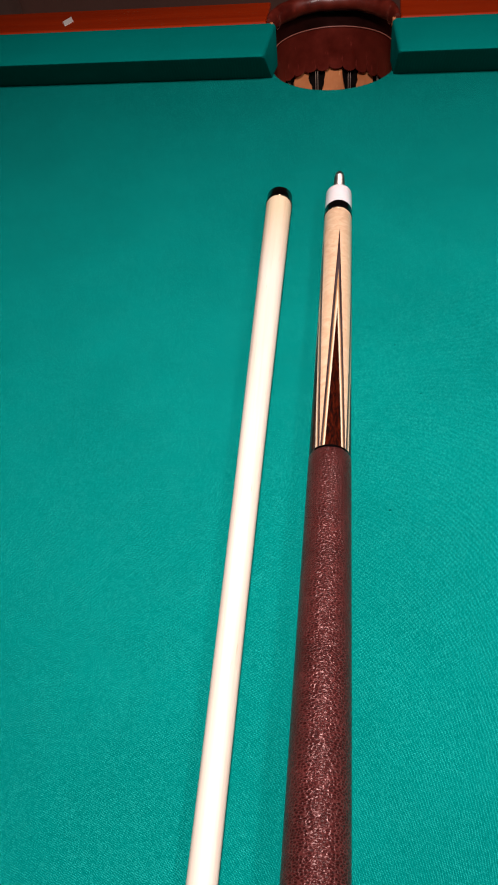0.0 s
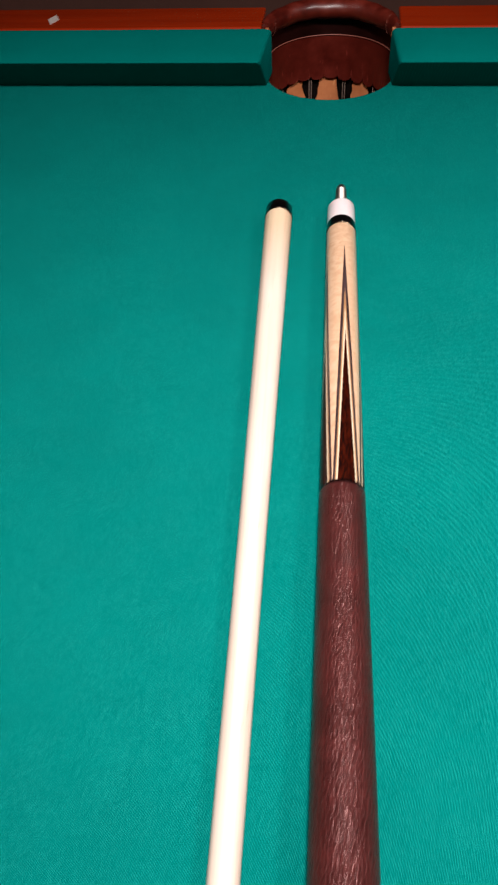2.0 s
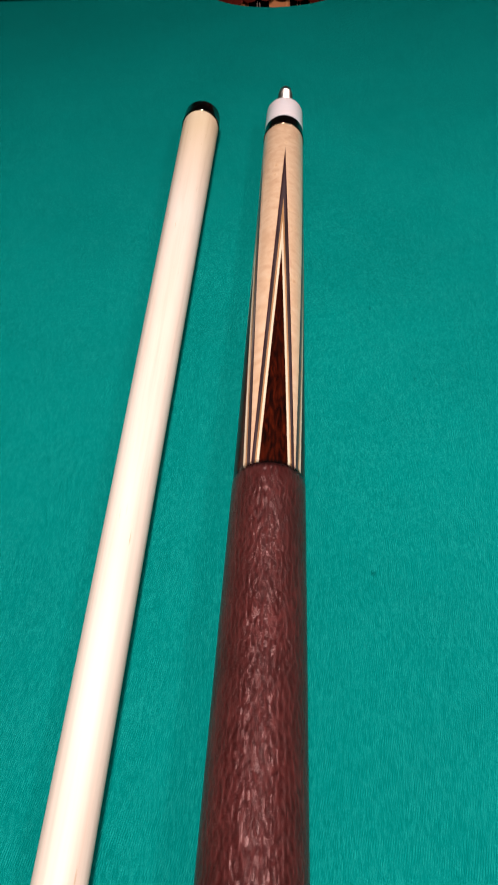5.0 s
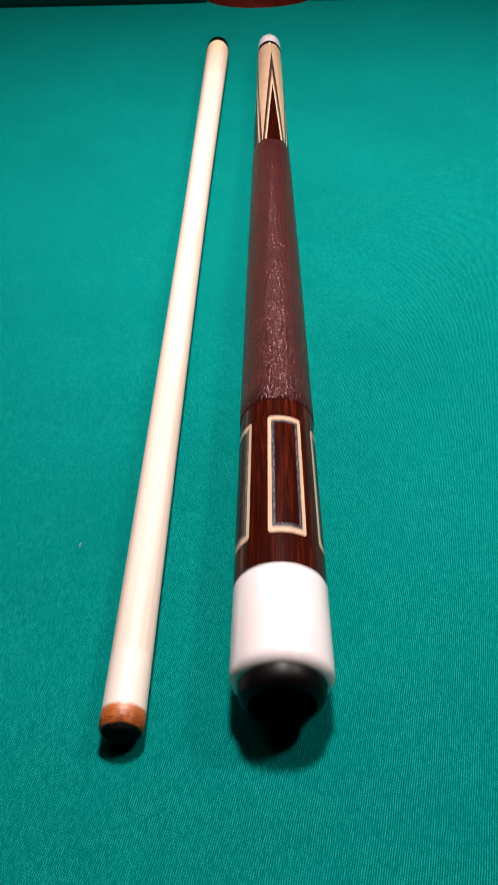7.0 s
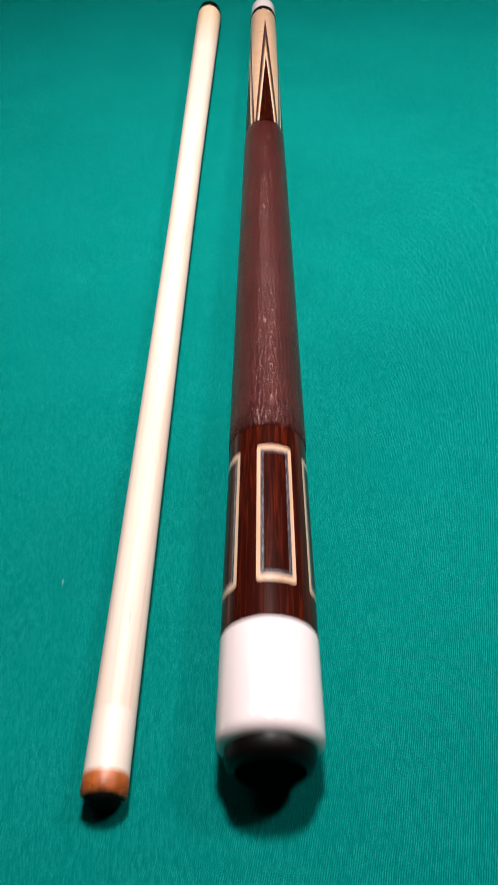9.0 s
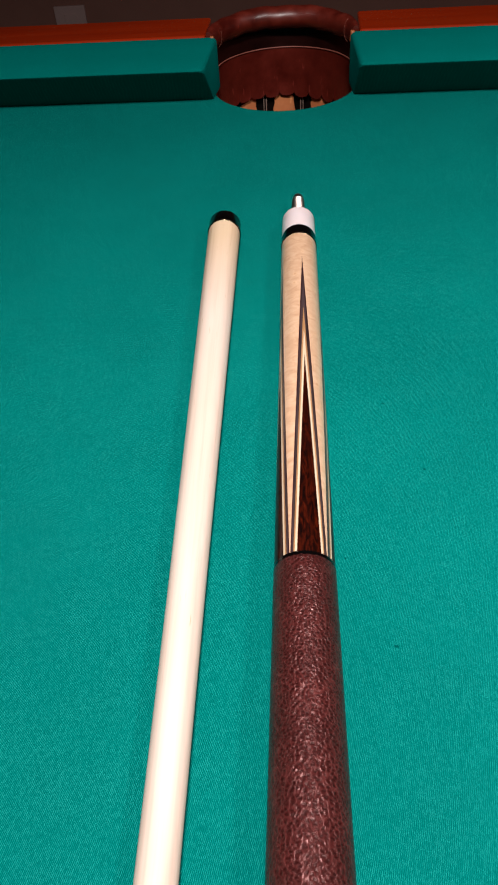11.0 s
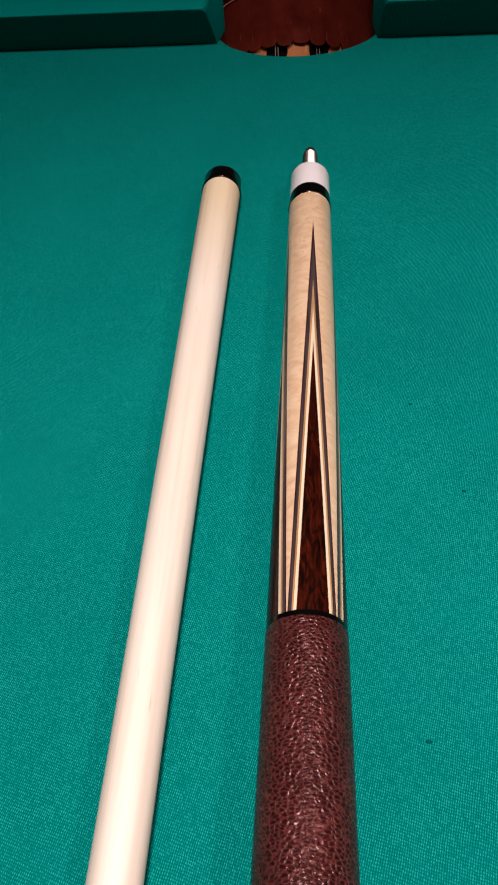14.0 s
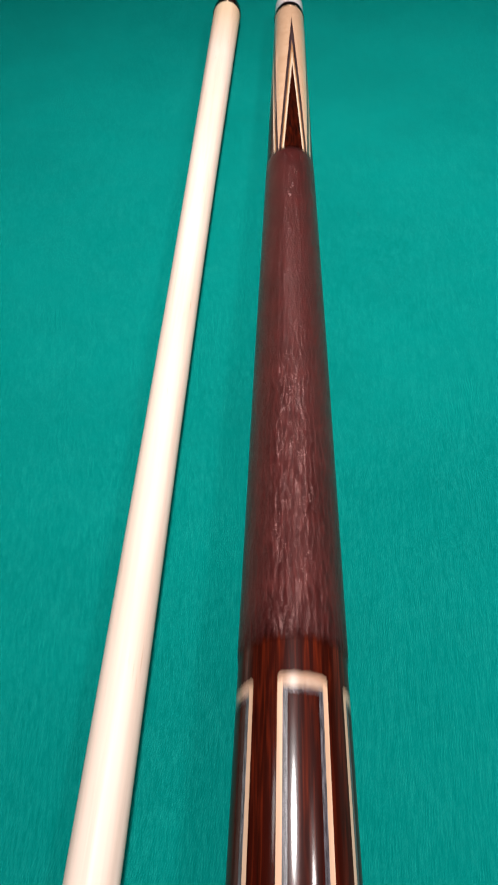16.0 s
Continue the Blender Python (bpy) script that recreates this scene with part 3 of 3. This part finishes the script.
for middle in TURNS:
    spear_part = None
    for step, (tip, half, material, label) in enumerate((
            (0.6360, 0.640, PLUM_VENEER, "dark plum veneer"), (0.6200, 0.605, SLATE_VENEER, "slate-blue veneer"),
            (0.5830, 0.530, TAN_VENEER, "tan veneer"), (0.5620, 0.482, WHITE_VENEER, "cream veneer"),
            (0.5385, 0.405, COCOBOLO, "dark cocobolo point"))):
        outward(part("point" if step == 4 else "veneer", inlay(spear(tip, half), 0.00003 * (step + 1), middle), material, forearm, label))


def panel(y0, y1, half, corner=0.0012):
    rows = []
    for k in range(7):
        q = math.pi / 2 * k / 6
        rows.append((y0 + corner * (1 - math.cos(q)), half - corner * (1 - math.sin(q)) / 0.0148))
    rows += [(2 * (y0 + y1) / 2 - y, w) for y, w in reversed(rows)]
    return [(y, -w, w) for y, w in rows]


for middle in (0.185, 0.185 - 1.34, 0.185 + 1.27, 0.185 + math.pi):
    outward(part("window_frame", inlay(panel(0.0466, 0.1060, 0.435), 0.00003, middle), FRAME_MAPLE, sleeve, "pale maple inlay frame"))
    outward(part("window_veneer", inlay(panel(0.0488, 0.1038, 0.344, 0.0004), 0.00006, middle), WINDOW_VENEER, sleeve, "slate-blue veneer line"))
    outward(part("window_panel", inlay(panel(0.0502, 0.1026, 0.265, 0.0004), 0.00009, middle), SLEEVE_WOOD, sleeve, "dark cocobolo panel"))

# ---- shaft ----
shaft_cue = tagged(new("cue_shaft"), "pale maple pool cue shaft lying on the green cloth", "cue shaft")
S0, S1 = Vector((-0.0465, -0.0110, 0.0)), Vector((-0.0499, 0.6990, 0.0))
LENGTH = (S1 - S0).length
RT = 0.0066


def shaft_radius(s):
    """A straight stretch behind the tip, then the taper to the joint."""
    return float(np.interp(s, (0, 0.12, 0.22, 0.32, 0.42, 0.52, 0.62, 0.715), (0.00655, 0.00660, 0.00675, 0.0071, 0.0078, 0.0088, 0.0098, 0.0107)))


shaft_cue.matrix_world = pose(S0.x, S0.y, RT, math.degrees(math.atan2(RJ - RT, LENGTH)), 0, math.degrees(math.atan2(-(S1.x - S0.x), S1.y - S0.y)))
turned("shaft", [(0.026 + (LENGTH - 0.0127 - 0.026) * k / 30, shaft_radius(0.026 + (LENGTH - 0.0127 - 0.026) * k / 30)) for k in range(31)],
       SHAFT_MAPLE, shaft_cue, "cream-coloured maple shaft")
turned("ferrule", [(0.0077, RT), (0.0160, RT), (0.026, shaft_radius(0.026))], FERRULE, shaft_cue, "ivory-white ferrule")
tip = turned("tip", [(0.0020, RT - 0.0009), (0.0022, RT - 0.0003), (0.0027, RT), (0.0031, RT - 0.00050), (0.0034, RT + 0.0001), (0.0038, RT + 0.0001), (0.0041, RT - 0.00045),
               (0.0044, RT + 0.0001), (0.0050, RT + 0.00005), (0.0052, RT - 0.0003), (0.0054, RT + 0.00005), (0.0077, RT + 0.00005)], TIP_LEATHER, shaft_cue, "layered orange-brown leather tip", 30)
rng = random.Random(12)
for v in tip.data.vertices:
    if v.co.y < 0.0045:
        fray = rng.uniform(-0.00016, 0.00008)
        v.co = (v.co.x * (1 + fray / RT), v.co.y + rng.uniform(-0.00022, 0.00012), v.co.z * (1 + fray / RT))
turned("tip_dome", [(0.0, 0.0010), (0.0002, 0.0028), (0.0007, 0.0043), (0.0013, 0.0052), (0.0021, RT - 0.0008)], TIP_FACE, shaft_cue, "tip face coloured near black for its shade", 60)
turned("ring", [(LENGTH - 0.0122 - 0.0010 * math.cos(a), RJ - 0.0001 + 0.0006 * math.sin(a)) for a in (math.pi * k / 10 for k in range(11))], SILVER, shaft_cue, "thin silver ring")
turned("joint_ring", [(LENGTH - 0.0121, RJ), (LENGTH - 0.0006, RJ), (LENGTH - 0.0002, RJ - 0.0002), (LENGTH, RJ - 0.0006)], BLACK_RESIN, shaft_cue, "glossy black joint ring")


# ---- lint on the cloth ----
def lint(x, y, size, material, label, seed):
    rng = random.Random(seed)
    pts, a = [], rng.uniform(0, 6.28)
    px, py = x, y
    for k in range(7):
        pts.append((px, py, 0.0004 + 0.0004 * math.sin(k)))
        a += rng.uniform(-0.7, 0.7)
        px, py = px + size / 6 * math.cos(a), py + size / 6 * math.sin(a)
    return tagged(part("lint", tube(pts, 0.00016, 6), material), label, "lint", "lint on the cloth")


lint(-0.0735, 0.0670, 0.0013, LINT_PALE, "pale lint fibre on the green cloth", 1)


def pill(x, y, size, seed):
    """A little dark knot of wool."""
    rng = random.Random(seed)
    bm = bmesh.new()
    bmesh.ops.create_icosphere(bm, subdivisions=2, radius=1.0)
    for v in bm.verts:
        k = rng.uniform(0.7, 1.2)
        v.co = (x + size * k * v.co.x * 1.2, y + size * k * v.co.y * 0.8, max(0.0001, 0.0001 + size * 0.12 * k * v.co.z))
    for f in bm.faces:
        f.smooth = True
    return tagged(part("wool_pill", bm, LINT_DARK), "tiny dark pill of wool on the green cloth", "lint", "pills on the cloth")


for k, (x, y, size) in enumerate(((0.0424, 0.5254, 0.0006), (0.0580, 0.4780, 0.0007), (0.0355, 0.3831, 0.0008), (0.0178, 0.4256, 0.0004), (-0.0481, -0.0627, 0.0003))):
    pill(x, y, size, k)
